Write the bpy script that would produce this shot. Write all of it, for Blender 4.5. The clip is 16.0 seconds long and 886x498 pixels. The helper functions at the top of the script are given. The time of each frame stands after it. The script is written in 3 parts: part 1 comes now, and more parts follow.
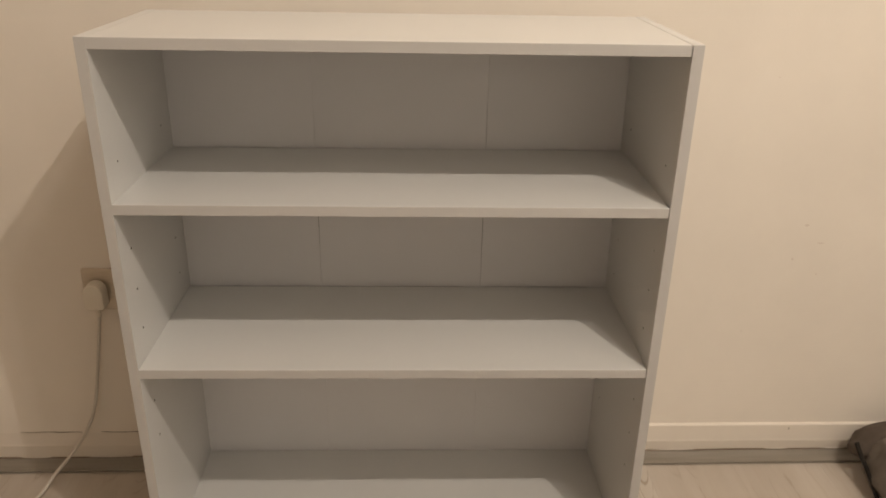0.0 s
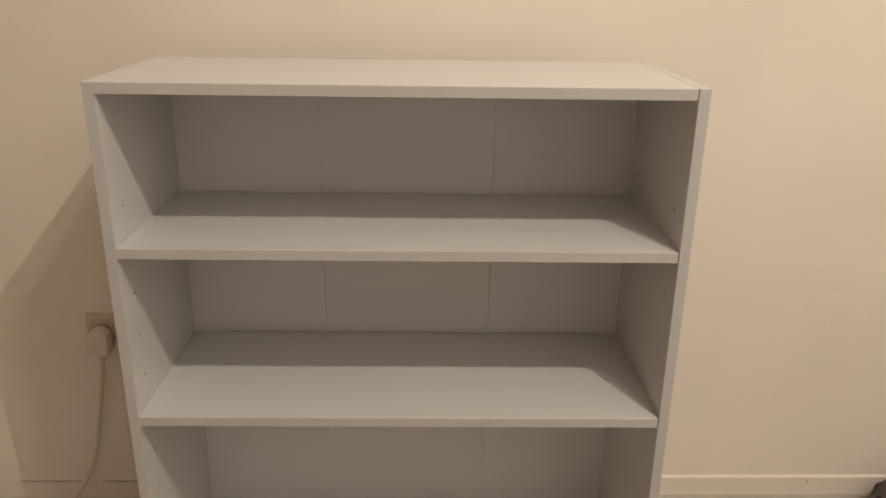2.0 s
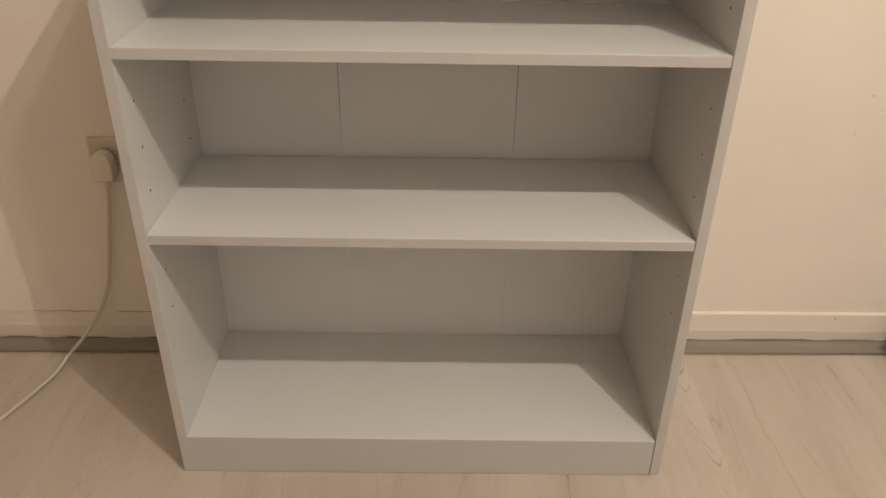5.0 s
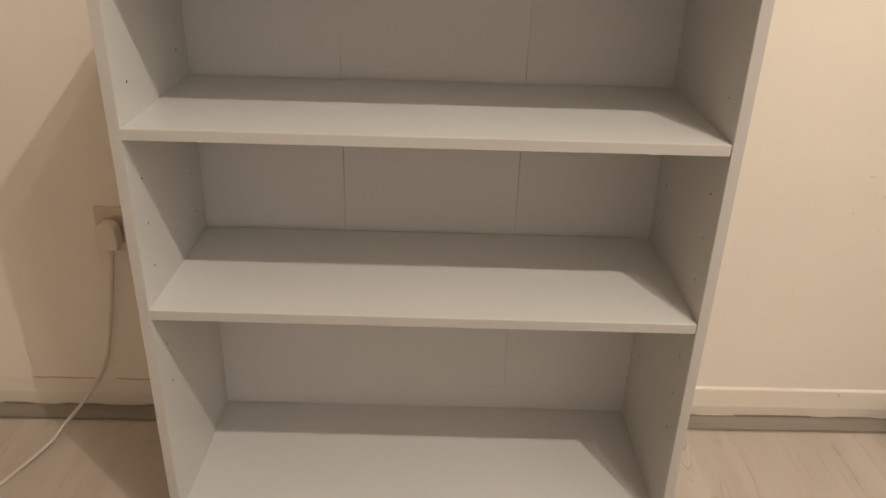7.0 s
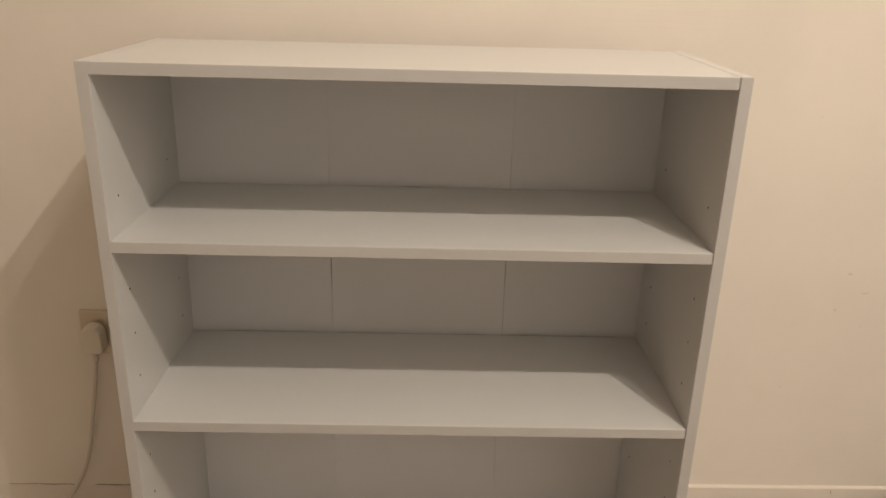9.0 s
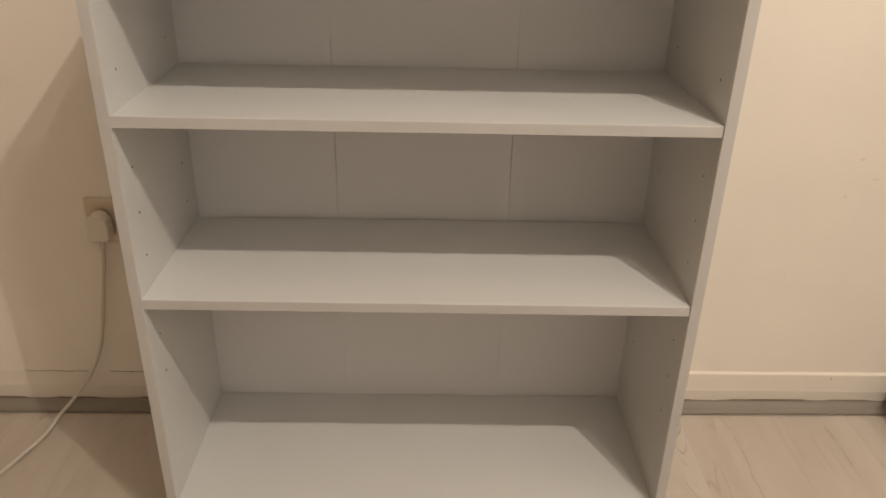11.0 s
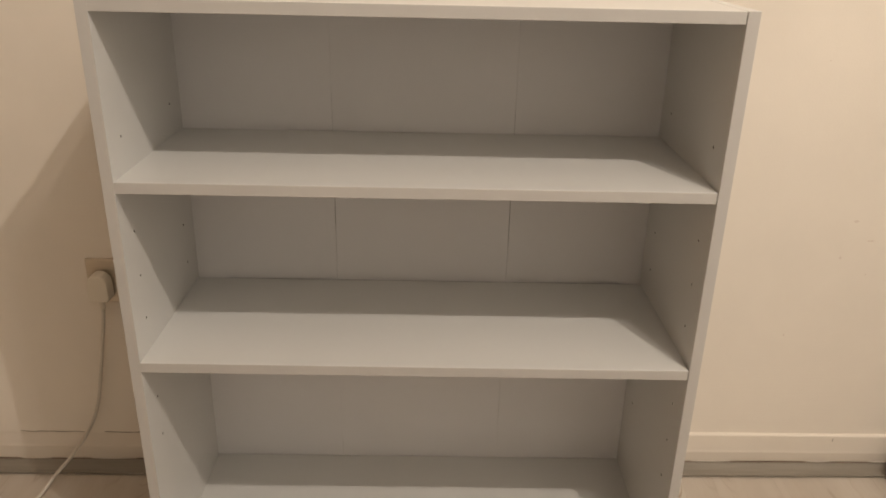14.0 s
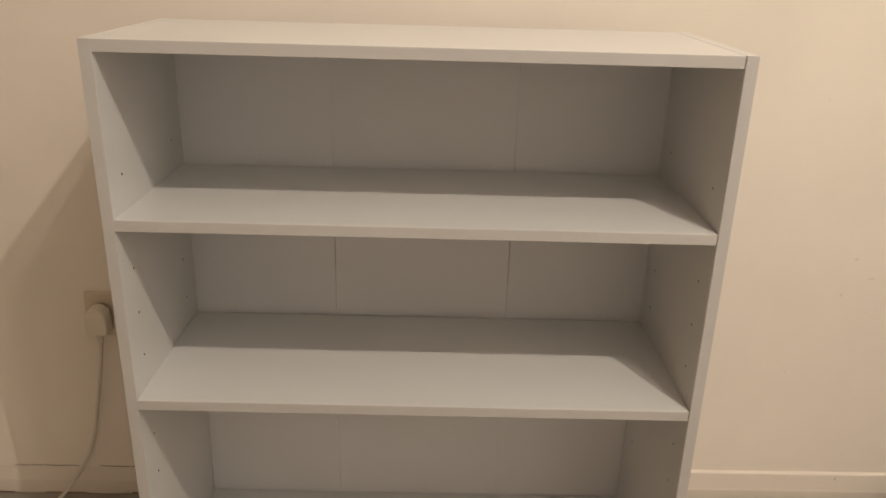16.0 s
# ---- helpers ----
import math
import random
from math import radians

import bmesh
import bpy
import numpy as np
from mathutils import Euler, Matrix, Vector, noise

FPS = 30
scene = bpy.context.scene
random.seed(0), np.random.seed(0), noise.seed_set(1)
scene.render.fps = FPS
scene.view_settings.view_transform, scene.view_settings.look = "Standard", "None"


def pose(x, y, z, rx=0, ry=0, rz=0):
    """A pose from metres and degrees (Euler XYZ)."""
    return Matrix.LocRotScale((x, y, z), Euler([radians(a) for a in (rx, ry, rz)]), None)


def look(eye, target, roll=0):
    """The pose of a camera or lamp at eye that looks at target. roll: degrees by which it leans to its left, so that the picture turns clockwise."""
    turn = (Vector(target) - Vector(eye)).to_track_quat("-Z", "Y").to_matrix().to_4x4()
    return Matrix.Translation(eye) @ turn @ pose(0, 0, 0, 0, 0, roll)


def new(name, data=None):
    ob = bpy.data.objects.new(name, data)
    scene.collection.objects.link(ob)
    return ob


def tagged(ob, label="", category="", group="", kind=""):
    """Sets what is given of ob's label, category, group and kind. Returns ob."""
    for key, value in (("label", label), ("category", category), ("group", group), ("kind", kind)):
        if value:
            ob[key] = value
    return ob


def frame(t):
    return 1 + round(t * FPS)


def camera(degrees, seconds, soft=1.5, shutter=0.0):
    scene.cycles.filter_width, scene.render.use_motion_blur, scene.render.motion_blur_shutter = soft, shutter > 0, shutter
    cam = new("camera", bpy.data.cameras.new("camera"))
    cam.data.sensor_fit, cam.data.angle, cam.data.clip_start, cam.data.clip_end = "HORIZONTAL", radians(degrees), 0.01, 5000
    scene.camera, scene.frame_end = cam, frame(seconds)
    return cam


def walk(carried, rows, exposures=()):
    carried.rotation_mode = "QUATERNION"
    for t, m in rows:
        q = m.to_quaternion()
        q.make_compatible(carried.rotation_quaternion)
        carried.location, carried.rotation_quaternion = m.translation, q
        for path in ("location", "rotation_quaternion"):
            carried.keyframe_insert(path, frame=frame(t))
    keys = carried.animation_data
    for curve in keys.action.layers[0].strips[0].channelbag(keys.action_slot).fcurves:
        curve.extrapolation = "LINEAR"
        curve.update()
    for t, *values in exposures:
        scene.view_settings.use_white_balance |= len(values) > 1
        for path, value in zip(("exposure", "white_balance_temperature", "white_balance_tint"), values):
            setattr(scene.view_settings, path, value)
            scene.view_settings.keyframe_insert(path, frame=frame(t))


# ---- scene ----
cam = camera(59.35, 16.0, soft=1.75)
PATH = [
    (0, (0.0301, -1.0086, 1.0920), (0.0992, 0.8246, 0.2953), 1.12),
    (0.5, (0.0358, -1.0125, 1.0856), (0.1079, 0.8360, 0.3257), 0.86),
    (1, (0.0373, -1.0160, 1.0847), (0.0944, 0.8465, 0.3583), 0.87),
    (1.5, (0.0381, -1.0050, 1.0893), (0.0845, 0.8647, 0.3808), 0.94),
    (2, (0.0384, -0.9979, 1.0824), (0.0777, 0.8818, 0.4004), 0.85),
    (2.5, (0.0387, -0.9923, 1.0739), (0.0721, 0.8885, 0.3947), 0.46),
    (3, (0.0380, -0.9840, 1.0624), (0.0514, 0.8859, 0.3531), 0.24),
    (3.5, (0.0324, -0.9726, 1.0579), (0.0410, 0.8732, 0.2877), 0.37),
    (4, (0.0271, -0.9616, 1.0279), (0.0370, 0.8489, 0.1782), 0.66),
    (4.2, (0.0229, -0.9580, 1.0097), (0.0389, 0.8372, 0.1281), 0.78),
    (4.5, (0.0217, -0.9553, 0.9971), (0.0381, 0.8167, 0.0700), 0.85),
    (4.9, (0.0212, -0.9514, 0.9861), (0.0366, 0.7894, 0.0014), 0.93),
    (5.3, (0.0214, -0.9476, 0.9811), (0.0348, 0.7682, -0.0465), 1.01),
    (5.7, (0.0218, -0.9443, 0.9818), (0.0333, 0.7609, -0.0633), 1.09),
    (6, (0.0220, -0.9424, 0.9857), (0.0323, 0.7691, -0.0490), 1.15),
    (6.3, (0.0218, -0.9413, 0.9923), (0.0317, 0.7916, -0.0061), 1.22),
    (6.5, (0.0186, -0.9394, 1.0003), (0.0324, 0.8120, 0.0347), 1.34),
    (7, (0.0191, -0.9376, 1.0188), (0.0288, 0.8599, 0.1419), 1.65),
    (7.5, (0.0197, -0.9331, 1.0215), (0.0336, 0.8956, 0.2118), 1.69),
    (8, (0.0178, -0.9347, 1.0327), (0.0449, 0.9156, 0.2739), 1.66),
    (8.2, (0.0150, -0.9307, 1.0463), (0.0514, 0.9247, 0.3006), 1.70),
    (8.6, (0.0145, -0.9303, 1.0544), (0.0552, 0.9366, 0.3381), 1.67),
    (9, (0.0149, -0.9303, 1.0588), (0.0581, 0.9460, 0.3678), 1.58),
    (9.5, (0.0159, -0.9310, 1.0590), (0.0599, 0.9513, 0.3843), 1.45),
    (9.9, (0.0165, -0.9322, 1.0549), (0.0597, 0.9477, 0.3734), 1.36),
    (10.3, (0.0165, -0.9340, 1.0469), (0.0578, 0.9343, 0.3344), 1.33),
    (10.5, (0.0180, -0.9377, 1.0389), (0.0558, 0.9222, 0.3046), 1.26),
    (10.7, (0.0152, -0.9396, 1.0328), (0.0510, 0.8922, 0.2309), 1.33),
    (11, (0.0181, -0.9412, 1.0069), (0.0476, 0.8498, 0.1174), 1.25),
    (11.3, (0.0165, -0.9414, 1.0024), (0.0475, 0.8265, 0.0677), 1.27),
    (11.5, (0.0192, -0.9393, 1.0048), (0.0456, 0.8257, 0.0646), 1.20),
    (12, (0.0185, -0.9396, 1.0078), (0.0501, 0.8369, 0.0896), 1.36),
    (12.5, (0.0191, -0.9409, 1.0116), (0.0521, 0.8496, 0.1211), 1.48),
    (13, (0.0177, -0.9431, 1.0150), (0.0499, 0.8650, 0.1608), 1.48),
    (13.5, (0.0187, -0.9425, 1.0237), (0.0502, 0.8896, 0.2223), 1.34),
    (14, (0.0194, -0.9420, 1.0264), (0.0480, 0.9036, 0.2564), 1.30),
    (14.5, (0.0165, -0.9414, 1.0285), (0.0433, 0.9045, 0.2593), 1.44),
    (15, (0.0157, -0.9428, 1.0300), (0.0412, 0.9097, 0.2764), 1.54),
    (15.5, (0.0177, -0.9392, 1.0346), (0.0451, 0.9231, 0.3060), 1.55),
    (16, (0.0197, -0.9340, 1.0435), (0.0466, 0.9353, 0.3330), 1.63),
]
EXPOSURES = [
    (0.0, -0.13), (1.0, -0.17), (2.0, -0.25), (3.0, -0.17), (3.5, -0.15), (4.0, 0.0), (6.5, 0.03), (7.5, -0.02),
    (8.2, -0.08), (10.5, -0.16), (11.1, 0.03), (12.5, 0.05), (13.0, 0.04), (13.5, -0.03), (14.5, -0.03), (16.0, -0.10),
]
walk(cam, [(t, look(eye, target, roll)) for t, eye, target, roll in PATH], EXPOSURES)

# ---- light: two warm reflector lamps of one hanging ceiling fitting, in a closed room ----
world = bpy.data.worlds.new("room_dark")
world.use_nodes = True
world.node_tree.nodes["Background"].inputs[0].default_value = (0.02, 0.017, 0.014, 1)
world.node_tree.nodes["Background"].inputs[1].default_value = 0.2
scene.world = world
scene.view_settings.exposure = 0.0
BULBS = [(1.0, -1.25, 2.66, 93.0), (0.81, -1.235, 2.69, 31.0)]
SPOT_SHARE = 0.62  # the rest is an added all-round fill at each lamp
LAMP_COLOUR = (1.0, 0.880, 0.752)
for bx, by, bz, watts in BULBS:
    data = bpy.data.lights.new("spot_light", "SPOT")
    data.energy, data.color, data.shadow_soft_size = watts * SPOT_SHARE, LAMP_COLOUR, 0.009
    data.spot_size, data.spot_blend = radians(114), 1.0
    new("spot_light", data).matrix_world = look((bx, by, bz), (0.76, 0.36, 1.52))
    # unshaded point light, added to lift the bounce light in the room
    data = bpy.data.lights.new("all_round_fill", "POINT")
    data.energy, data.color, data.shadow_soft_size = watts * (1 - SPOT_SHARE), LAMP_COLOUR, 0.009
    new("all_round_fill", data).location = (bx, by, bz)

# ---- materials ----


class Nodes:
    """A short hand for building a node material."""

    def __init__(self, name):
        self.mat = bpy.data.materials.new(name)
        self.mat.use_nodes = True
        self.tree = self.mat.node_tree
        self.bsdf = self.tree.nodes["Principled BSDF"]

    def add(self, kind):
        return self.tree.nodes.new(kind)

    def link(self, a, b):
        self.tree.links.new(a, b)

    def coords(self, scale=(1, 1, 1), shift=None):
        tex = self.add("ShaderNodeTexCoord")
        mapping = self.add("ShaderNodeMapping")
        mapping.inputs["Scale"].default_value = scale
        self.link(tex.outputs["Object"], mapping.inputs["Vector"])
        if shift is not None:
            info = self.add("ShaderNodeObjectInfo")
            mul = self.add("ShaderNodeVectorMath")
            mul.operation = "MULTIPLY"
            comb = self.add("ShaderNodeCombineXYZ")
            for n in range(3):
                self.link(info.outputs["Random"], comb.inputs[n])
            self.link(comb.outputs[0], mul.inputs[0])
            mul.inputs[1].default_value = shift
            self.link(mul.outputs[0], mapping.inputs["Location"])
        return mapping.outputs["Vector"]

    def noise(self, vec, scale, detail=4.0, rough=0.55, distort=0.0):
        n = self.add("ShaderNodeTexNoise")
        n.inputs["Scale"].default_value, n.inputs["Detail"].default_value = scale, detail
        n.inputs["Roughness"].default_value, n.inputs["Distortion"].default_value = rough, distort
        self.link(vec, n.inputs["Vector"])
        return n.outputs["Fac"]

    def ramp(self, fac, stops):
        r = self.add("ShaderNodeValToRGB")
        els = r.color_ramp.elements
        while len(els) < len(stops):
            els.new(0.5)
        for el, (pos, col) in zip(els, stops):
            el.position = pos
            el.color = (*col, 1) if len(col) == 3 else col
        self.link(fac, r.inputs["Fac"])
        return r.outputs["Color"]

    def mix(self, fac, a, b, blend="MIX"):
        m = self.add("ShaderNodeMix")
        m.data_type, m.blend_type = "RGBA", blend
        if isinstance(fac, (int, float)):
            m.inputs[0].default_value = fac
        else:
            self.link(fac, m.inputs[0])
        for slot, value in ((6, a), (7, b)):
            if isinstance(value, tuple):
                m.inputs[slot].default_value = (*value, 1)
            else:
                self.link(value, m.inputs[slot])
        return m.outputs[2]

    def bump(self, height, strength, distance):
        b = self.add("ShaderNodeBump")
        b.inputs["Strength"].default_value, b.inputs["Distance"].default_value = strength, distance
        self.link(height, b.inputs["Height"])
        self.link(b.outputs[0], self.bsdf.inputs["Normal"])

    def done(self, colour=None, rough=0.5, metal=0.0, spec=0.5):
        if isinstance(colour, tuple):
            self.bsdf.inputs["Base Color"].default_value = (*colour, 1)
        elif colour is not None:
            self.link(colour, self.bsdf.inputs["Base Color"])
        if isinstance(rough, (int, float)):
            self.bsdf.inputs["Roughness"].default_value = rough
        else:
            self.link(rough, self.bsdf.inputs["Roughness"])
        self.bsdf.inputs["Metallic"].default_value = metal
        self.bsdf.inputs["Specular IOR Level"].default_value = spec
        return self.mat


def grey(v):
    return (v, v, v)


def laminate(name, tint, rough=0.42, spec=0.4):
    """White melamine board: faint pressed grain, faint handling smears."""
    n = Nodes(name)
    fine = n.noise(n.coords((90, 90, 90)), 1.0, 3)
    smear = n.noise(n.coords((3, 3, 3), (7, 3, 5)), 1.0, 2)
    base = n.ramp(smear, [(0.0, tuple(c * 0.95 for c in tint)), (1.0, tuple(c * 1.03 for c in tint))])
    col = n.mix(n.ramp(fine, [(0.2, grey(0.0)), (0.9, grey(0.16))]), base, tuple(c * 0.9 for c in tint))
    n.bump(fine, 0.05, 0.0004)
    return n.done(col, n.ramp(smear, [(0.0, grey(rough - 0.01)), (1.0, grey(rough + 0.02))]), spec=spec)


def paint(name, tint, relief=0.25, ripple=0.0):
    """Emulsion on plaster: roller stipple, broad unevenness, and where it was trowelled badly, level ripples."""
    n = Nodes(name)
    vec = n.coords()
    stipple = n.noise(vec, 260, 3)
    broad = n.noise(vec, 3.2, 5, 0.6)
    patch = n.noise(vec, 14, 4, 0.6)
    col = n.ramp(broad, [(0.25, tuple(c * 0.92 for c in tint)), (0.7, tint)])
    col = n.mix(n.ramp(patch, [(0.62, grey(0.0)), (0.8, grey(0.25))]), col, tuple(c * d for c, d in zip(tint, (0.93, 0.9, 0.86))))
    height = n.mix(0.5, stipple, patch)
    if ripple:
        ridges = n.noise(n.coords((9, 9, 190)), 1.0, 3)
        where = n.ramp(n.noise(vec, 2.3, 2), [(0.44, grey(0.0)), (0.56, grey(ripple))])
        height = n.mix(where, height, ridges)
    n.bump(height, relief, 0.0012)
    return n.done(col, 0.72, spec=0.3)


MAT_BOARD = laminate("white_laminate", (0.68, 0.67, 0.648), 0.28, 0.45)
MAT_EDGE = laminate("white_edging", (0.545, 0.526, 0.504), 0.5)
MAT_BACK = laminate("white_hardboard", (0.757, 0.744, 0.745), 0.5)
MAT_HOLE = Nodes("chipboard_and_gap_shade").done((0.07, 0.05, 0.033), 0.9)
MAT_WALL = paint("cream_wall_paint", (0.825, 0.756, 0.668), 0.32, 0.9)
MAT_ROOM = paint("pale_bounce_paint", (0.85, 0.85, 0.84))
MAT_BOUNCE_TAN = paint("tan_bounce_paint", (0.59, 0.456, 0.314))
MAT_SKIRT = paint("cream_skirting_gloss", (0.785, 0.714, 0.628), 0.12)
MAT_SKIRT.node_tree.nodes["Principled BSDF"].inputs["Roughness"].default_value = 0.62
MAT_CEIL = paint("white_ceiling_paint", (0.82, 0.80, 0.77), 0.15)
MAT_PLASTIC = Nodes("cream_plastic").done((0.72, 0.66, 0.56), 0.45)
MAT_CORD = Nodes("white_cord").done((0.61, 0.56, 0.49), 0.5)
MAT_CRACK = Nodes("brown_crack").done((0.17, 0.12, 0.08), 0.9)
MAT_DARK = Nodes("dark_gap").done((0.035, 0.027, 0.02), 0.9)


def steel():
    n = Nodes("brushed_steel")
    streak = n.noise(n.coords((20, 20, 900)), 1.0, 3)
    n.bump(streak, 0.1, 0.0002)
    return n.done(n.ramp(streak, [(0.3, (0.58, 0.51, 0.42)), (0.7, (0.67, 0.60, 0.50))]), 0.38, 0.7)


MAT_STEEL = steel()


def beading():
    n = Nodes("taupe_beading_foil")
    streak = n.noise(n.coords((6, 90, 120)), 1.0, 4)
    n.bump(streak, 0.12, 0.0005)
    return n.done(n.ramp(streak, [(0.3, (0.225, 0.196, 0.160)), (0.7, (0.275, 0.242, 0.202))]), 0.6, spec=0.35)


MAT_BEAD = beading()


def washed_oak(name, heart=None, curve=210.0, force=0.66):
    """Pale washed-oak board: soft streaks, wandering brown veins that swell into knots, or arched heartwood figure about the
    line x = heart; each board differs."""
    n = Nodes(name)
    vec = n.coords((1, 1, 1), (31.0, 17.0, 3.0))
    own = n.coords()

    def stretched(sx, sy, scale, detail, rough, distort):
        m = n.add("ShaderNodeMapping")
        m.inputs["Scale"].default_value = (sx, sy, 1)
        n.link(vec, m.inputs["Vector"])
        return n.noise(m.outputs[0], scale, detail, rough, distort)

    def calc(op, a, b=None):
        m = n.add("ShaderNodeMath")
        m.operation = op
        for slot, value in ((0, a), (1, b)):
            if isinstance(value, (int, float)):
                m.inputs[slot].default_value = value
            elif value is not None:
                n.link(value, m.inputs[slot])
        return m.outputs[0]

    xyz = n.add("ShaderNodeSeparateXYZ")
    n.link(own, xyz.inputs[0])
    across, along = xyz.outputs[0], xyz.outputs[1]
    drawn = n.add("ShaderNodeSeparateXYZ")
    n.link(vec, drawn.inputs[0])

    def run(scale, seed, detail=2.0):
        """Noise that changes along the board only."""
        c = n.add("ShaderNodeCombineXYZ")
        n.link(drawn.outputs[1], c.inputs[1])
        c.inputs[0].default_value = seed
        return n.noise(c.outputs[0], scale, detail, 0.55)

    streak = stretched(9, 0.9, 1.0, 5, 0.55, 0.4)
    cloud = stretched(14, 5.0, 1.0, 4, 0.6, 0.6)
    fine = stretched(60, 2.2, 1.0, 4, 0.6, 0.2)
    pores = stretched(260, 9, 1.0, 2, 0.5, 0.0)
    base = n.ramp(streak, [(0.28, (0.445, 0.388, 0.328)), (0.5, (0.505, 0.444, 0.380)), (0.75, (0.56, 0.502, 0.437))])
    col = n.mix(n.ramp(cloud, [(0.50, grey(0.0)), (0.72, grey(0.26))]), base, (0.43, 0.352, 0.275))
    col = n.mix(n.ramp(fine, [(0.50, grey(0.0)), (0.80, grey(0.28))]), col, (0.41, 0.325, 0.245))
    # short hairlines that follow the contours of a slow, drawn-out noise
    slow = stretched(7.5, 1.1, 1.0, 3, 0.5, 0.15)
    for level in (0.43, 0.58):
        near = calc("ABSOLUTE", calc("SUBTRACT", slow, level))
        hair = n.ramp(near, [(0.0, grey(0.42)), (0.003, grey(0.22)), (0.010, grey(0.0))])
        where = n.ramp(stretched(4 + 9 * level, 3.0, 1.0, 2, 0.5, 0.0), [(0.52, grey(0.0)), (0.60, grey(1.0))])
        col = n.mix(n.mix(1.0, hair, where, "MULTIPLY"), col, (0.29, 0.22, 0.155))
    if heart is None:
        for place, seed, dark in ((0.098, 1.3, 0.80), (0.016, 5.1, 0.38), (0.158, 9.7, 0.28)):
            sway = calc("MULTIPLY", calc("SUBTRACT", run(4.5, seed, 4.0), 0.5), 0.055)
            off = calc("ABSOLUTE", calc("SUBTRACT", across, calc("ADD", sway, place)))
            swell = calc("MAXIMUM", calc("SUBTRACT", run(8.0, seed + 3.0), 0.60), 0.0)
            wide = calc("ADD", calc("MULTIPLY", swell, 0.035), 0.0011)
            line = n.ramp(calc("DIVIDE", off, wide), [(0.0, grey(dark)), (0.55, grey(dark * 0.7)), (1.0, grey(0.0))])
            where = n.ramp(run(5.5, seed + 7.0, 3.0), [(0.44, grey(0.0)), (0.54, grey(1.0))])
            col = n.mix(n.mix(1.0, line, where, "MULTIPLY"), col, (0.315, 0.235, 0.165))
            halo = n.ramp(calc("DIVIDE", off, 0.018), [(0.0, grey(0.20 * dark)), (1.0, grey(0.0))])
            col = n.mix(n.mix(1.0, halo, where, "MULTIPLY"), col, (0.37, 0.295, 0.22))
    else:
        bend = stretched(8, 3.0, 1.0, 3, 0.55, 0.0)
        off = calc("ADD", calc("SUBTRACT", across, heart), calc("MULTIPLY", calc("SUBTRACT", bend, 0.5), 0.035))
        arch = calc("SUBTRACT", along, calc("MULTIPLY", calc("MULTIPLY", off, off), curve))
        phase = calc("SINE", calc("MULTIPLY", calc("ADD", arch, calc("ADD", calc("MULTIPLY", fine, 0.03), calc("MULTIPLY", bend, 0.16))), 150.0))
        line = n.ramp(phase, [(0.66, grey(0.0)), (0.98, grey(force))])
        where = n.ramp(stretched(38, 8.0, 1.0, 3, 0.6, 0.3), [(0.46, grey(0.0)), (0.62, grey(1.0))])
        col = n.mix(0.20, col, (0.60, 0.545, 0.475))
        col = n.mix(n.mix(1.0, line, where, "MULTIPLY"), col, (0.30, 0.225, 0.155))
    col = n.mix(n.ramp(pores, [(0.62, grey(0.0)), (0.85, grey(0.15))]), col, (0.38, 0.30, 0.225))
    info = n.add("ShaderNodeObjectInfo")
    col = n.mix(n.ramp(info.outputs["Random"], [(0.0, grey(0.0)), (1.0, grey(0.10))]), col, (0.47, 0.395, 0.318))
    n.bump(n.mix(0.5, streak, pores), 0.10, 0.0005)
    return n.done(col, n.ramp(streak, [(0.3, grey(0.45)), (0.7, grey(0.56))]), spec=0.35)


MAT_FLOOR = washed_oak("washed_oak_laminate")
MAT_FLOOR_FIGURED = washed_oak("washed_oak_laminate_figured", 0.174)
MAT_FLOOR_FIGURED_MIDDLE = washed_oak("washed_oak_laminate_figured_middle", 0.080, 90.0, 0.42)


def cloth(name, dark, light):
    n = Nodes(name)
    vec = n.coords()
    weave = n.noise(vec, 420, 2)
    worn = n.noise(vec, 16, 4)
    col = n.ramp(worn, [(0.35, dark), (0.7, light)])
    n.bump(weave, 0.4, 0.001)
    return n.done(col, 0.9, spec=0.2)


MAT_BAG = cloth("grey_brown_canvas", (0.118, 0.099, 0.082), (0.18, 0.153, 0.128))
MAT_BAG_FLAP = cloth("brown_canvas_flap", (0.085, 0.066, 0.052), (0.135, 0.108, 0.088))
MAT_BAG_DARK = cloth("black_lining", (0.012, 0.010, 0.009), (0.03, 0.025, 0.02))

# ---- building helpers ----


def mesh_of(bm, name, material, smooth=False):
    me = bpy.data.meshes.new(name)
    bmesh.ops.recalc_face_normals(bm, faces=bm.faces)
    bm.to_mesh(me)
    bm.free()
    if material is not None:
        me.materials.append(material)
    for p in me.polygons:
        p.use_smooth = smooth
    return me


def part(name, bm, material, parent, label="", smooth=False):
    ob = new(name, mesh_of(bm, name, material, smooth))
    ob.parent = parent
    return tagged(ob, label)


def thing(name, label, category, at=(0, 0, 0), group="", kind=""):
    ob = new(name)
    ob.empty_display_size = 0.1
    ob.location = at
    return tagged(ob, label, category, group, kind)


def box(lo, hi, bevel=0.0, segments=2):
    bm = bmesh.new()
    m = Matrix.LocRotScale([(a + b) / 2 for a, b in zip(lo, hi)], None, [b - a for a, b in zip(lo, hi)])
    bmesh.ops.create_cube(bm, size=1, matrix=m)
    if bevel:
        bmesh.ops.bevel(bm, geom=bm.edges[:], offset=bevel, segments=segments, profile=0.6, affect="EDGES")
    return bm


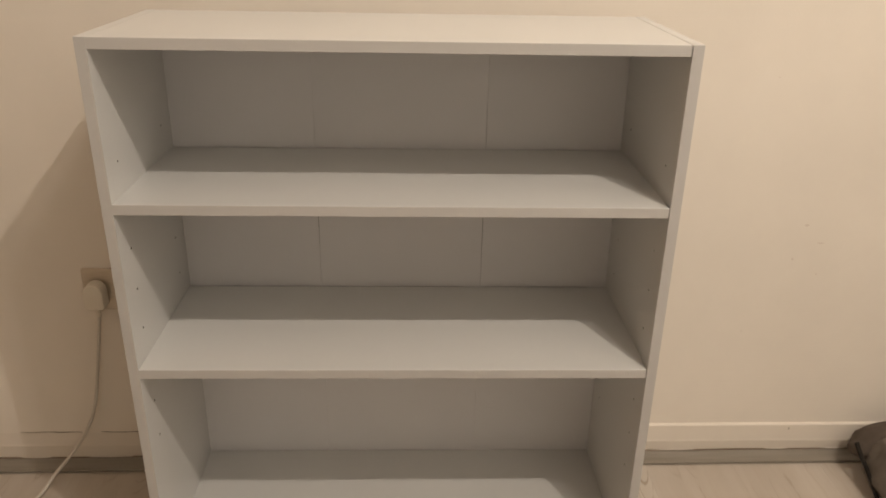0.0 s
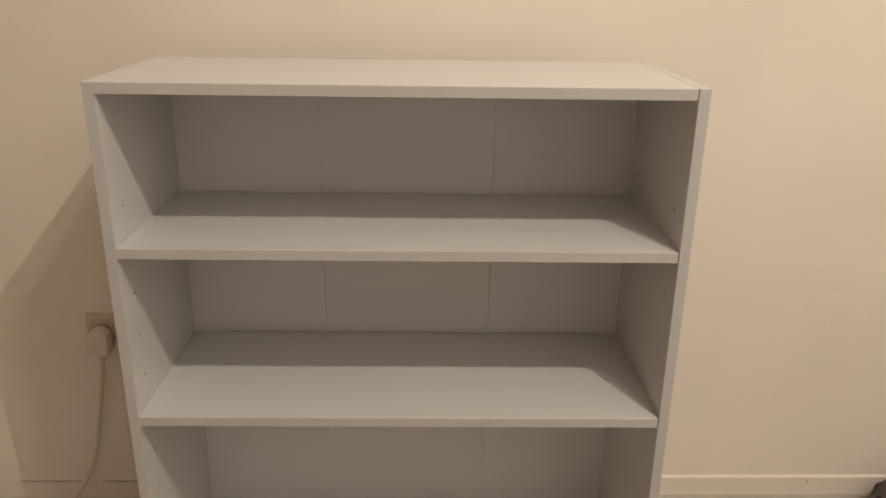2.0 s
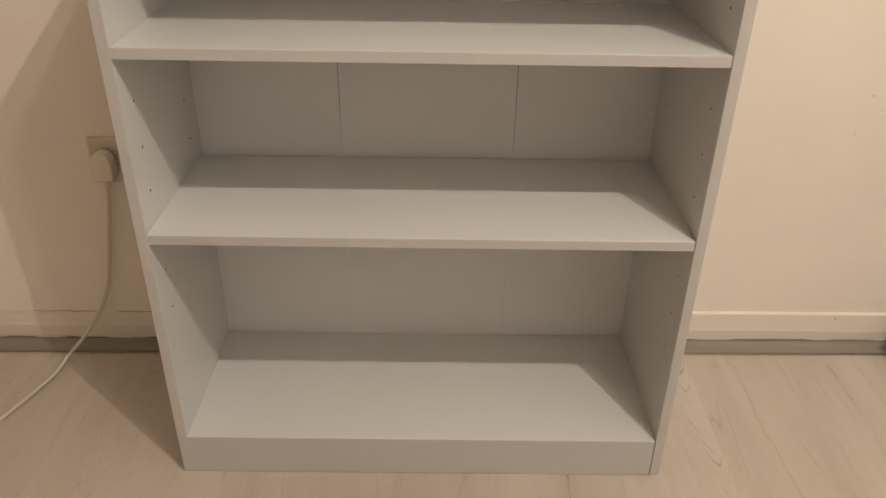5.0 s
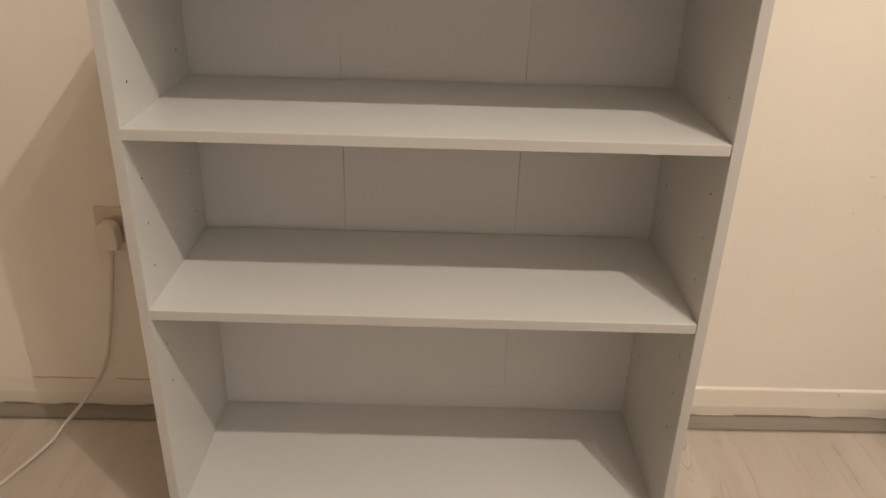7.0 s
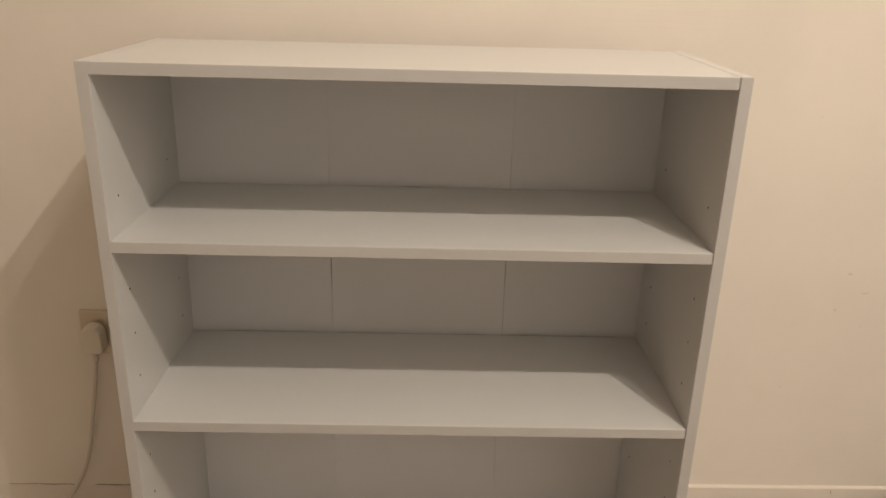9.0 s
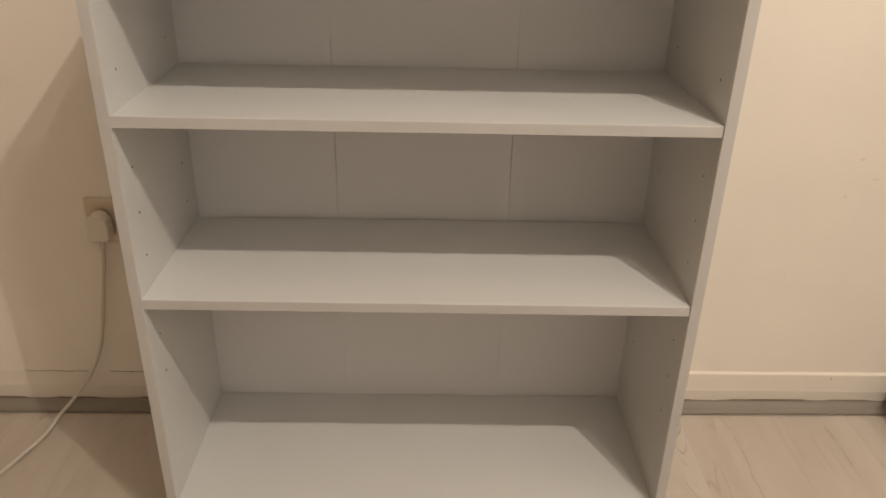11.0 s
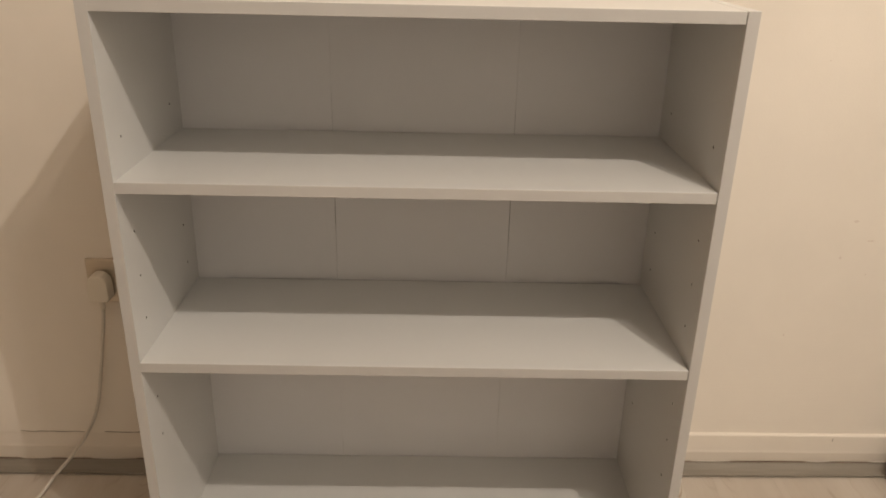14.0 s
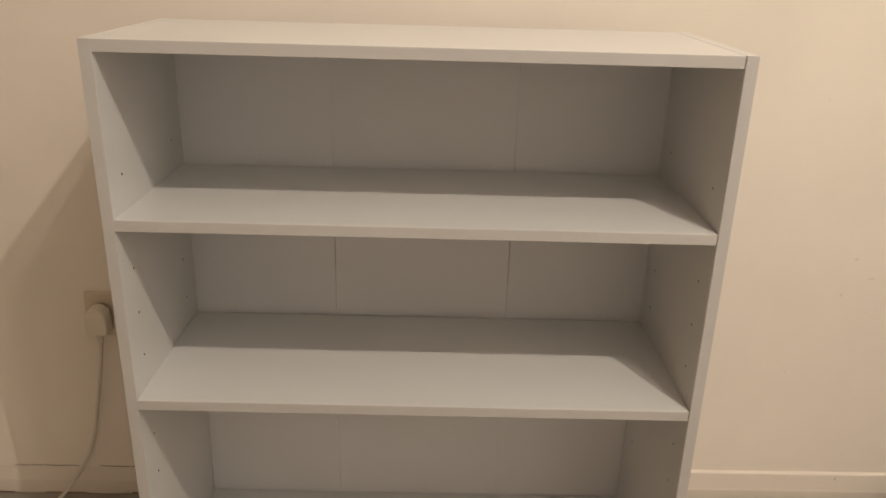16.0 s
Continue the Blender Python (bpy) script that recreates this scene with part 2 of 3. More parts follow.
def extrude_profile(points, x0, x1):
    """A closed (y, z) profile drawn out along x."""
    bm = bmesh.new()
    a = [bm.verts.new((x0, y, z)) for y, z in points]
    b = [bm.verts.new((x1, y, z)) for y, z in points]
    n = len(points)
    for i in range(n):
        bm.faces.new((a[i], a[(i + 1) % n], b[(i + 1) % n], b[i]))
    bm.faces.new(a[::-1])
    bm.faces.new(b)
    return bm


def turned(profile, segments=24, at=(0, 0, 0)):
    """A (radius, z) profile turned round z."""
    bm = bmesh.new()
    rings = []
    for r, z in profile:
        rings.append([bm.verts.new((at[0] + r * math.cos(2 * math.pi * i / segments), at[1] + r * math.sin(2 * math.pi * i / segments), at[2] + z)) for i in range(segments)])
    for a, b in zip(rings, rings[1:]):
        for i in range(segments):
            j = (i + 1) % segments
            bm.faces.new((a[i], a[j], b[j], b[i]))
    bm.faces.new(rings[0][::-1])
    bm.faces.new(rings[-1])
    return bm


def tube(points, radius, segments=10, steps=8):
    """A round cord along a smooth line through the points."""
    pts = [Vector(p) for p in points]
    ext = [2 * pts[0] - pts[1], *pts, 2 * pts[-1] - pts[-2]]
    line = []
    for i in range(1, len(ext) - 2):
        p0, p1, p2, p3 = ext[i - 1 : i + 3]
        for s in range(steps):
            u = s / steps
            line.append(0.5 * (2 * p1 + (p2 - p0) * u + (2 * p0 - 5 * p1 + 4 * p2 - p3) * u * u + (3 * p1 - p0 - 3 * p2 + p3) * u**3))
    line.append(pts[-1])
    bm = bmesh.new()
    rings = []
    side = Vector((1, 0, 0))
    for i, p in enumerate(line):
        way = (line[min(i + 1, len(line) - 1)] - line[max(i - 1, 0)]).normalized()
        side = (side - way * side.dot(way)).normalized()
        up = way.cross(side)
        rings.append([bm.verts.new(p + radius * (math.cos(a) * side + math.sin(a) * up)) for a in (2 * math.pi * k / segments for k in range(segments))])
    for a, b in zip(rings, rings[1:]):
        for i in range(segments):
            j = (i + 1) % segments
            bm.faces.new((a[i], a[j], b[j], b[i]))
    bm.faces.new(rings[0][::-1])
    bm.faces.new(rings[-1])
    return bm


# ---- the room ----
WALL_TURN = 0.72  # the long wall stands a little askew to the bookcase
WALL_Y = 0.3645
ROOM_H = 3.2
WEST, EAST, SOUTH = -1.75, 1.8, -2.1
M_WALL = pose(0, WALL_Y, 0, 0, 0, WALL_TURN)


def set_wall(name, bm, material, label, m=Matrix()):
    ob = new(name, mesh_of(bm, name, material))
    ob.matrix_world = m
    return tagged(ob, label, "wall", "", "structure")


set_wall("wall_north", box((WEST - 0.3, 0, -0.02), (EAST + 0.3, 0.12, ROOM_H + 0.05)), MAT_WALL, "cream-painted plaster wall behind the bookcase", M_WALL)
# out of view: brought close and kept pale to bounce light into the bookcase
set_wall("wall_south", box((WEST - 0.2, SOUTH - 0.12, -0.02), (EAST + 0.2, SOUTH, ROOM_H + 0.05)), MAT_ROOM, "unseen plain pale wall that closes the room")
# unseen: its nearness and tan tint are chosen for warm bounce light
set_wall("wall_west", box((WEST - 0.12, SOUTH, -0.02), (WEST, 0.5, ROOM_H + 0.05)), MAT_BOUNCE_TAN, "unseen tan wall, tinted for warm bounce light")
set_wall("wall_east", box((EAST, SOUTH, -0.02), (EAST + 0.12, 0.5, ROOM_H + 0.05)), MAT_ROOM, "unseen plain pale wall that closes the room")
tagged(new("ceiling", mesh_of(box((WEST - 0.2, SOUTH - 0.2, ROOM_H), (EAST + 0.2, 0.6, ROOM_H + 0.1)), "ceiling", MAT_CEIL)), "plain white-painted ceiling", "ceiling", "", "structure")

# faint scuffs and dents in the plaster
MAT_SCUFF = paint("scuffed_paint", (0.73, 0.645, 0.56))
wall_north = bpy.data.objects["wall_north"]


def scuff(cx, cz, w, h, seed):
    r = random.Random(seed)
    bm = bmesh.new()
    n = 14
    rim = [(cx + w * math.cos(2 * math.pi * k / n) * (0.5 + r.random() * 0.5), cz + h * math.sin(2 * math.pi * k / n) * (0.5 + r.random() * 0.5)) for k in range(n)]
    front = [bm.verts.new((x, -0.0003, z)) for x, z in rim]
    back = [bm.verts.new((x, 0.0006, z)) for x, z in rim]
    bm.faces.new(front)
    for k in range(n):
        bm.faces.new((front[k], front[(k + 1) % n], back[(k + 1) % n], back[k]))
    return bm


for i, (cx, cz, w, h) in enumerate(((0.79, 0.545, 0.006, 0.003), (0.825, 0.507, 0.010, 0.0022), (0.775, 0.473, 0.003, 0.004), (0.70, 0.31, 0.002, 0.003), (0.83, 0.44, 0.0025, 0.002), (0.68, 0.83, 0.002, 0.0015))):
    part("scuff", scuff(cx, cz, w, h, i), MAT_SCUFF, wall_north, "faint grey scuff")

# skirting board with a rounded top, and a taupe beading along its foot
SKIRT_H, SKIRT_T = 0.0855, 0.0078
prof = [(0.002, 0.0), (-SKIRT_T + 0.0034, 0.0), (-SKIRT_T + 0.0028, 0.014), (-SKIRT_T - 0.0006, 0.044), (-SKIRT_T, 0.049), (-SKIRT_T + 0.0012, SKIRT_H - 0.0035)]
for k in range(1, 7):
    a = math.pi / 2 * k / 6
    prof.append((-SKIRT_T + 0.0012 + 0.0035 * (1 - math.cos(a)), SKIRT_H - 0.0035 + 0.0035 * math.sin(a)))
prof.append((0.002, SKIRT_H + 0.0015))
skirting = new("baseboard", mesh_of(extrude_profile(prof, WEST - 0.1, EAST + 0.1), "baseboard", MAT_SKIRT))
skirting.matrix_world = M_WALL @ pose(0, 0, 0, 0, 0.29, 0)  # it falls a little along the wall
tagged(skirting, "cream-painted wooden skirting board with a rounded top", "skirting board", "", "structure")

BEAD_T = 0.0295
bead = [(-SKIRT_T, 0.0012), (-SKIRT_T - BEAD_T + 0.0015, 0.0012), (-SKIRT_T - BEAD_T, 0.0025), (-SKIRT_T - BEAD_T + 0.0005, 0.0065)]
for k in range(1, 6):
    u = k / 5
    bead.append((-SKIRT_T - BEAD_T + 0.0005 + (BEAD_T - 0.0035) * u, 0.0065 + 0.0083 * u - 0.0022 * math.sin(math.pi * u)))
bead += [(-SKIRT_T - 0.0026, 0.0160), (-SKIRT_T, 0.0163)]
trim = new("trim", mesh_of(extrude_profile(bead, WEST - 0.1, EAST + 0.1), "trim", MAT_BEAD))
trim.matrix_world = M_WALL
tagged(trim, "taupe wood-look beading strip along the floor", "floor beading", "", "structure")

# cracked paint joint between the skirting and the wall, and scuffs on the plaster
rng = random.Random(4)


def crack(x0, x1, z, out, thick):
    bm = bmesh.new()
    n = 26
    rows = []
    for i in range(n + 1):
        s = i / n
        x = x0 + (x1 - x0) * s
        h = thick * (0.35 + 0.65 * rng.random()) * (1 if 0 < i < n else 0.15)
        zz = z + 0.0006 * math.sin(9 * s + x0 * 7)
        rows.append([bm.verts.new((x, -out, zz - h / 2)), bm.verts.new((x, -out, zz + h / 2)), bm.verts.new((x, 0.001, zz + h / 2)), bm.verts.new((x, 0.001, zz - h / 2))])
    for a, b in zip(rows, rows[1:]):
        for i in range(4):
            j = (i + 1) % 4
            bm.faces.new((a[i], a[j], b[j], b[i]))
    bm.faces.new(rows[0])
    bm.faces.new(rows[-1][::-1])
    return bm


for x0, x1, thick in ((-0.79, -0.735, 0.0007), (-0.733, -0.664, 0.0010), (-0.625, -0.50, 0.0012), (-0.49, -0.375, 0.0012)):
    part("paint_crack", crack(x0, x1, SKIRT_H - 0.0060, SKIRT_T + 0.0012, thick * 1.7), MAT_CRACK, skirting, "dark crack in the paint")
joint = [(-SKIRT_T - 0.0007, SKIRT_H - 0.0080), (0.0006, 0.355), (0.0006, SKIRT_H - 0.0080)]
part("painted_joint", extrude_profile(joint, WEST - 0.05, -0.43), MAT_WALL, skirting, "wall plaster feathered down over the skirting")
part("nick", box((0.8437, -SKIRT_T + 0.0006, SKIRT_H - 0.0135), (0.8449, -SKIRT_T + 0.003, SKIRT_H - 0.0070)), MAT_CRACK, skirting, "small dark nick")

# shadow gap over the beading, a little ragged with old filler
for x0 in range(-15, 20, 5):
    part("filler_gap", crack(x0 / 10, x0 / 10 + 0.5, 0.0168, SKIRT_T + 0.0008, 0.0016), MAT_CRACK, trim, "dark gap above the beading")



def ragged_fillet(x0, x1, seed):
    """A dab of cream filler smeared over the top of the beading, its lower edge uneven."""
    r = random.Random(seed)
    bm = bmesh.new()
    n = max(6, int((x1 - x0) / 0.006))
    rows = []
    for i in range(n + 1):
        s = i / n
        fade = min(1.0, 2.5 * s, 2.5 * (1 - s))
        low = 0.0176 - fade * 0.0008 * r.random()
        x = x0 + (x1 - x0) * s
        rows.append([bm.verts.new((x, -SKIRT_T - 0.0006 * fade - 0.0002, low)), bm.verts.new((x, -SKIRT_T - 0.0004, 0.0186)), bm.verts.new((x, -SKIRT_T + 0.0004, 0.0192)), bm.verts.new((x, -SKIRT_T + 0.0004, low))])
    for a, b in zip(rows, rows[1:]):
        for i in range(4):
            j = (i + 1) % 4
            bm.faces.new((a[i], a[j], b[j], b[i]))
    bm.faces.new(rows[0])
    bm.faces.new(rows[-1][::-1])
    return bm


for k, (x0, x1) in enumerate(((-0.98, -0.86), (-0.80, -0.74), (-0.66, -0.57), (0.56, 0.64), (0.80, 0.85), (0.93, 0.98))):
    part("filler", ragged_fillet(x0, x1, k), MAT_SKIRT, trim, "dab of cream filler", True)

# floor: pale boards running towards the long wall
floor = new("floor", mesh_of(box((WEST - 0.1, SOUTH - 0.1, -0.06), (EAST + 0.1, 0.5, -0.012)), "floor", MAT_DARK))
tagged(floor, "pale washed-oak laminate floor of long boards", "floor", "", "structure")

# ---- the bookcase ----
W, D, H, T = 0.80, 0.292, 0.9405, 0.0151
S1, S2, S3 = 0.7169, 0.4533, 0.0766
Q = W / 2 - T
HOLE_Y = (0.0441, 0.2419)
HOLE_Z = [0.6335 + 0.0659 * k for k in range(2, -7, -1)]
bookcase = thing("bookcase", "empty white laminate bookcase with two adjustable shelves, standing against the wall", "bookcase")


def side_panel(inner, outer, holes):
    """An upright board with two rows of bored pin holes in its inner face."""
    bm = bmesh.new()
    e, r, deep = 0.0005, 0.0019, 0.008
    sign = 1 if outer > inner else -1
    ys = [e] + [v for y in HOLE_Y for v in (y - 0.004, y + 0.004)] + [D - e]
    zs = [e] + [v for z in sorted(holes) for v in (z - 0.004, z + 0.004)] + [H - e]
    grid = {}

    def vert(i, j):
        if (i, j) not in grid:
            grid[i, j] = bm.verts.new((inner, ys[i], zs[j]))
        return grid[i, j]

    for i in range(len(ys) - 1):
        for j in range(len(zs) - 1):
            quad = [vert(i, j), vert(i + 1, j), vert(i + 1, j + 1), vert(i, j + 1)]
            if i % 2 == 1 and j % 2 == 1:
                cy, cz = (ys[i] + ys[i + 1]) / 2, (zs[j] + zs[j + 1]) / 2
                mouth = [bm.verts.new((inner, cy + r * math.cos(a), cz + r * math.sin(a))) for a in (math.pi * (1.25 + 0.25 * k) for k in range(8))]
                end = [bm.verts.new((inner + sign * deep, v.co.y, v.co.z)) for v in mouth]
                for k in range(4):
                    a, b, c = mouth[2 * k], mouth[2 * k + 1], mouth[(2 * k + 2) % 8]
                    bm.faces.new((quad[k], quad[(k + 1) % 4], c, b, a))
                for k in range(8):
                    f = bm.faces.new((mouth[k], mouth[(k + 1) % 8], end[(k + 1) % 8], end[k]))
                    f.material_index = 1
                bm.faces.new(end).material_index = 1
            else:
                bm.faces.new(quad)
    # eased front, top, back and foot edges, then the outer face
    ring = [vert(i, 0) for i in range(len(ys))] + [vert(len(ys) - 1, j) for j in range(1, len(zs))]
    ring += [vert(i, len(zs) - 1) for i in range(len(ys) - 2, -1, -1)] + [vert(0, j) for j in range(len(zs) - 2, 0, -1)]

    def shifted(v, x, out):
        y, z = v.co.y, v.co.z
        if out:
            y = 0.0 if abs(y - e) < 1e-6 else D if abs(y - D + e) < 1e-6 else y
            z = 0.0 if abs(z - e) < 1e-6 else H if abs(z - H + e) < 1e-6 else z
        return bm.verts.new((x, y, z))

    r1 = [shifted(v, inner + sign * e, True) for v in ring]
    r2 = [shifted(v, outer - sign * e, True) for v in ring]
    r3 = [shifted(v, outer, False) for v in ring]
    for a, b in ((ring, r1), (r1, r2), (r2, r3)):
        for i in range(len(ring)):
            j = (i + 1) % len(ring)
            bm.faces.new((a[i], a[j], b[j], b[i]))
    bm.faces.new(r3)
    return bm


for inner, outer, holes in ((-Q, -W / 2, HOLE_Z[:-1]), (Q, W / 2, HOLE_Z)):
    ob = part("side_panel", side_panel(inner, outer, holes), MAT_BOARD, bookcase, "white upright board with two rows of shelf-pin holes")
    ob.data.materials.append(MAT_HOLE)
    lo, hi = sorted((inner, outer))
    part("edge_band", box((lo + 0.0002, -0.0005, 0.0004), (hi, 0.0003, H - 0.0004), 0.0002, 1), MAT_EDGE, ob, "greyish white edge band")


def notched(z0, z1, y1, gap):
    """A board outline with a slight gap at the front of one end, drawn up from z0 to z1."""
    e = 0.00008
    outline = [(-Q + 0.0003, 0.0), (Q - 0.0014, 0.0), (Q - 0.0014, 0.030), (Q - gap, 0.036), (Q - gap, y1), (-Q + 0.0003, y1)]
    bm = bmesh.new()
    rows = []
    for z, k in ((z0, e), (z0 + e, 0.0), (z1 - e, 0.0), (z1, e)):
        rows.append([bm.verts.new((x, y + (k if y == 0.0 else 0.0), z)) for x, y in outline])
    for a, b in zip(rows, rows[1:]):
        for i in range(len(outline)):
            j = (i + 1) % len(outline)
            bm.faces.new((a[i], a[j], b[j], b[i]))
    bm.faces.new(rows[0][::-1])
    bm.faces.new(rows[-1])
    return bm


def board(name, z_top, y1=D - 0.0064, gap=0.0001, label=""):
    ob = part(name, notched(z_top - T, z_top, y1, gap), MAT_BOARD, bookcase, label)
    low = 0.001 if name == "bottom_shelf" else z_top - T + 0.0004
    part("edge_band", box((-Q + 0.00005, -0.0005, low), (Q - 0.0014, 0.0004, z_top - 0.0004), 0.0002, 1), MAT_EDGE, ob, "greyish white edge band")
    return ob


board("top_panel", H - 0.0003, y1=D, gap=0.0010, label="white top board with a thin open joint at one side")
for z in (S1, S2):
    shelf = board("shelf", z, label="white adjustable shelf board")
    for x0, x1 in ((-0.335, -0.158), (-0.136, 0.124), (0.158, 0.350)):  # stretches where the gap behind the shelf reads dark
        # brown strip that darkens the gap, its shade put into the colour
        part("gap_shade", box((x0, D - 0.0063, z - T + 0.0005), (x1, D - 0.0045, z - 0.0004), 0.0003, 1), MAT_HOLE, shelf, "brown strip standing in for shade in the gap behind the shelf")
    for x in (-Q, Q):
        for y in HOLE_Y:
            s = -1 if x > 0 else 1
            pin = turned([(0.0022, -0.006), (0.0022, 0.0), (0.0034, 0.0004), (0.0034, 0.006)], 10)
            bmesh.ops.rotate(pin, verts=pin.verts, matrix=Matrix.Rotation(s * math.pi / 2, 3, "Y"))
            bmesh.ops.translate(pin, verts=pin.verts, vec=(x, y, z - T - 0.0036))
            part("shelf_pin", pin, MAT_STEEL, shelf, "small metal shelf pin", True)
board("bottom_shelf", S3, y1=D + 0.0002, label="white fixed bottom board above the plinth")
part("plinth", box((-Q + 0.0003, 0.0, 0.001), (Q - 0.0014, T, S3 - T - 0.0003), 0.0004), MAT_EDGE, bookcase, "white plinth board reaching the floor")

# folded hardboard back of three leaves with hairline joints
def bowed_leaf(a, b):
    """A thin leaf that bows back between its long edges, with joints that wander a little and gape most halfway up."""
    bm = bmesh.new()
    nx, nz = 14, 30
    sheets = []
    for thick in (0.0, 0.0026):
        rows = []
        for j in range(nz + 1):
            v = j / nz
            z = 0.006 + (H - 0.009) * v
            row = []
            for i in range(nx + 1):
                u = i / nx
                wander = 0.00016 * noise.noise(Vector((a * 9 + i // nx * 5, z * 14, 2.0)))
                shrink = (0.00014 + 0.00034 * math.exp(-(((z - 0.60) / 0.13) ** 2)) + wander) * (1 if i == 0 else -1 if i == nx else 0)
                bow = 0.0022 * (1 - (2 * u - 1) ** 4) * (0.8 + 0.4 * noise.noise(Vector((a * 3, u * 1.5, z * 2.5))))
                row.append(bm.verts.new((a + (b - a) * u + shrink, D + 0.0004 + thick + bow, z)))
            rows.append(row)
        sheets.append(rows)
    for rows in sheets:
        for r, q in zip(rows, rows[1:]):
            for i in range(nx):
                bm.faces.new((r[i], r[i + 1], q[i + 1], q[i]))
    front, back = sheets
    rim = [(0, i) for i in range(nx)] + [(j, nx) for j in range(nz)] + [(nz, i) for i in range(nx, 0, -1)] + [(j, 0) for j in range(nz, 0, -1)]
    for (j, i), (l, k) in zip(rim, rim[1:] + rim[:1]):
        bm.faces.new((front[j][i], front[l][k], back[l][k], back[j][i]))
    return bm


SEAMS = (-W / 2 + 0.004, -0.1445, 0.1499, W / 2 - 0.004)
for a, b in zip(SEAMS, SEAMS[1:]):
    part("back_panel", bowed_leaf(a, b), MAT_BACK, bookcase, "thin white hardboard leaf, slightly bowed")

for x in SEAMS[1:3]:
    part("hinge_tape", box((x - 0.012, D + 0.0048, 0.008), (x + 0.012, D + 0.0053, H - 0.005)), MAT_HOLE, bookcase, "brown tape that joins the leaves")

# ---- wall socket, plug and cord ----
socket = thing("wall_socket", "brushed-steel double wall socket half hidden behind the bookcase", "socket", (-0.535, 0, 0.4100))
socket.matrix_world = M_WALL @ pose(-0.535, 0, 0.413)


plate = part("plate", box((-0.073, -0.0075, -0.043), (0.073, 0.0, 0.043), 0.0022, 3), MAT_STEEL, socket)
part("rocker_switch", box((0.036, -0.0105, 0.016), (0.048, -0.0076, 0.032), 0.001), MAT_PLASTIC, socket, "white rocker switch")
part("insert", box((0.012, -0.0085, -0.036), (0.066, -0.0077, 0.012), 0.0003, 1), MAT_PLASTIC, socket, "white plastic insert with slots")
for hx, hz, hw, hh in ((0.039, 0.002, 0.004, 0.008), (0.028, -0.020, 0.0065, 0.004), (0.050, -0.020, 0.0065, 0.004)):
    part("slot", box((hx - hw / 2, -0.0089, hz - hh / 2), (hx + hw / 2, -0.0086, hz + hh / 2)), MAT_DARK, socket, "dark pin slot")

plug = thing("plug_and_cord", "white mains plug with its white cord trailing over the floor", "plug", (-0.580, 0.345, 0.410))


def plug_body():
    """A moulded three-pin plug: shouldered outline with a sloping top and rounded back."""
    outline = [(-0.019, -0.022), (-0.015, -0.027), (0.015, -0.027), (0.019, -0.022), (0.019, 0.004), (0.0178, 0.013), (0.0145, 0.019), (0.0095, 0.0235), (0.003, 0.0255), (-0.003, 0.0255), (-0.0095, 0.0235), (-0.0145, 0.019), (-0.0178, 0.013), (-0.019, 0.004)]
    bm = bmesh.new()
    rows = []
    for y, k in ((0.0, 1.0), (-0.021, 1.0), (-0.0235, 0.985), (-0.0250, 0.95), (-0.0255, 0.90)):
        rows.append([bm.verts.new((x * k, y, z * k)) for x, z in outline])
    for a, b in zip(rows, rows[1:]):
        for i in range(len(outline)):
            j = (i + 1) % len(outline)
            bm.faces.new((a[i], a[j], b[j], b[i]))
    bm.faces.new(rows[0])
    bm.faces.new(rows[-1][::-1])
    return bm


part("plug_body", plug_body(), MAT_PLASTIC, plug, "moulded white plug")
grip = turned([(0.0046, -0.046), (0.0052, -0.040), (0.0044, -0.037), (0.0056, -0.034), (0.0048, -0.031), (0.006, -0.028), (0.006, -0.026)], 12, (0.0, -0.012, 0))
part("cord_grip", grip, MAT_PLASTIC, plug, "ribbed white strain relief", True)
P0 = Vector((-0.580, 0.345, 0.410))
LINE = [
    (-0.580, 0.333, 0.376), (-0.583, 0.336, 0.350), (-0.596, 0.337, 0.280), (-0.605, 0.336, 0.232), (-0.621, 0.333, 0.156),
    (-0.644, 0.325, 0.101), (-0.676, 0.305, 0.055), (-0.700, 0.275, 0.031), (-0.714, 0.235, 0.015), (-0.743, 0.175, 0.0045),
    (-0.766, 0.116, 0.0034), (-0.80, 0.03, 0.0034), (-0.87, -0.08, 0.0034), (-1.0, -0.20, 0.0034), (-1.2, -0.28, 0.0034),
]
part("cord", tube([Vector(p) - P0 for p in LINE], 0.0034), MAT_CORD, plug, "thin white round cord", True)

# ---- slumped bag by the wall ----
bag = thing("bag", "dark grey-brown canvas bag slumped on the floor against the skirting", "bag", (1.147, 0.192, 0))


def bag_body():
    """A soft squarish bag that has slumped: broad at the floor, its ends leaning in towards a creased top."""
    bm = bmesh.new()
    bmesh.ops.create_icosphere(bm, subdivisions=5, radius=1)
    for v in bm.verts:
        n = v.co.copy()
        swell = 1 + 0.05 * noise.noise(n * 2.1 + Vector((3, 1, 7))) + 0.03 * noise.noise(n * 5) + 0.014 * noise.noise(n * 11)
        fold = 0.06 * math.sin(5.5 * n.x + 4.0 * n.y + 2.2 * noise.noise(n * 2)) * max(0.0, n.z)
        sx, sy = (math.copysign(abs(c) ** 0.50, c) for c in n.xy)
        sz = math.copysign(abs(n.z) ** 0.60, n.z)
        z = max(0.0, 0.070 + 0.070 * sz * (swell + fold))
        lean = 1 - 0.17 * min(1.0, z / 0.14) ** 1.3
        v.co = (0.198 * sx * swell * lean, 0.150 * sy * swell * (1 - 0.5 * (1 - lean)) - 0.025, z)
    return bm


part("bag_body", bag_body(), MAT_BAG, bag, "creased grey-brown canvas", True)


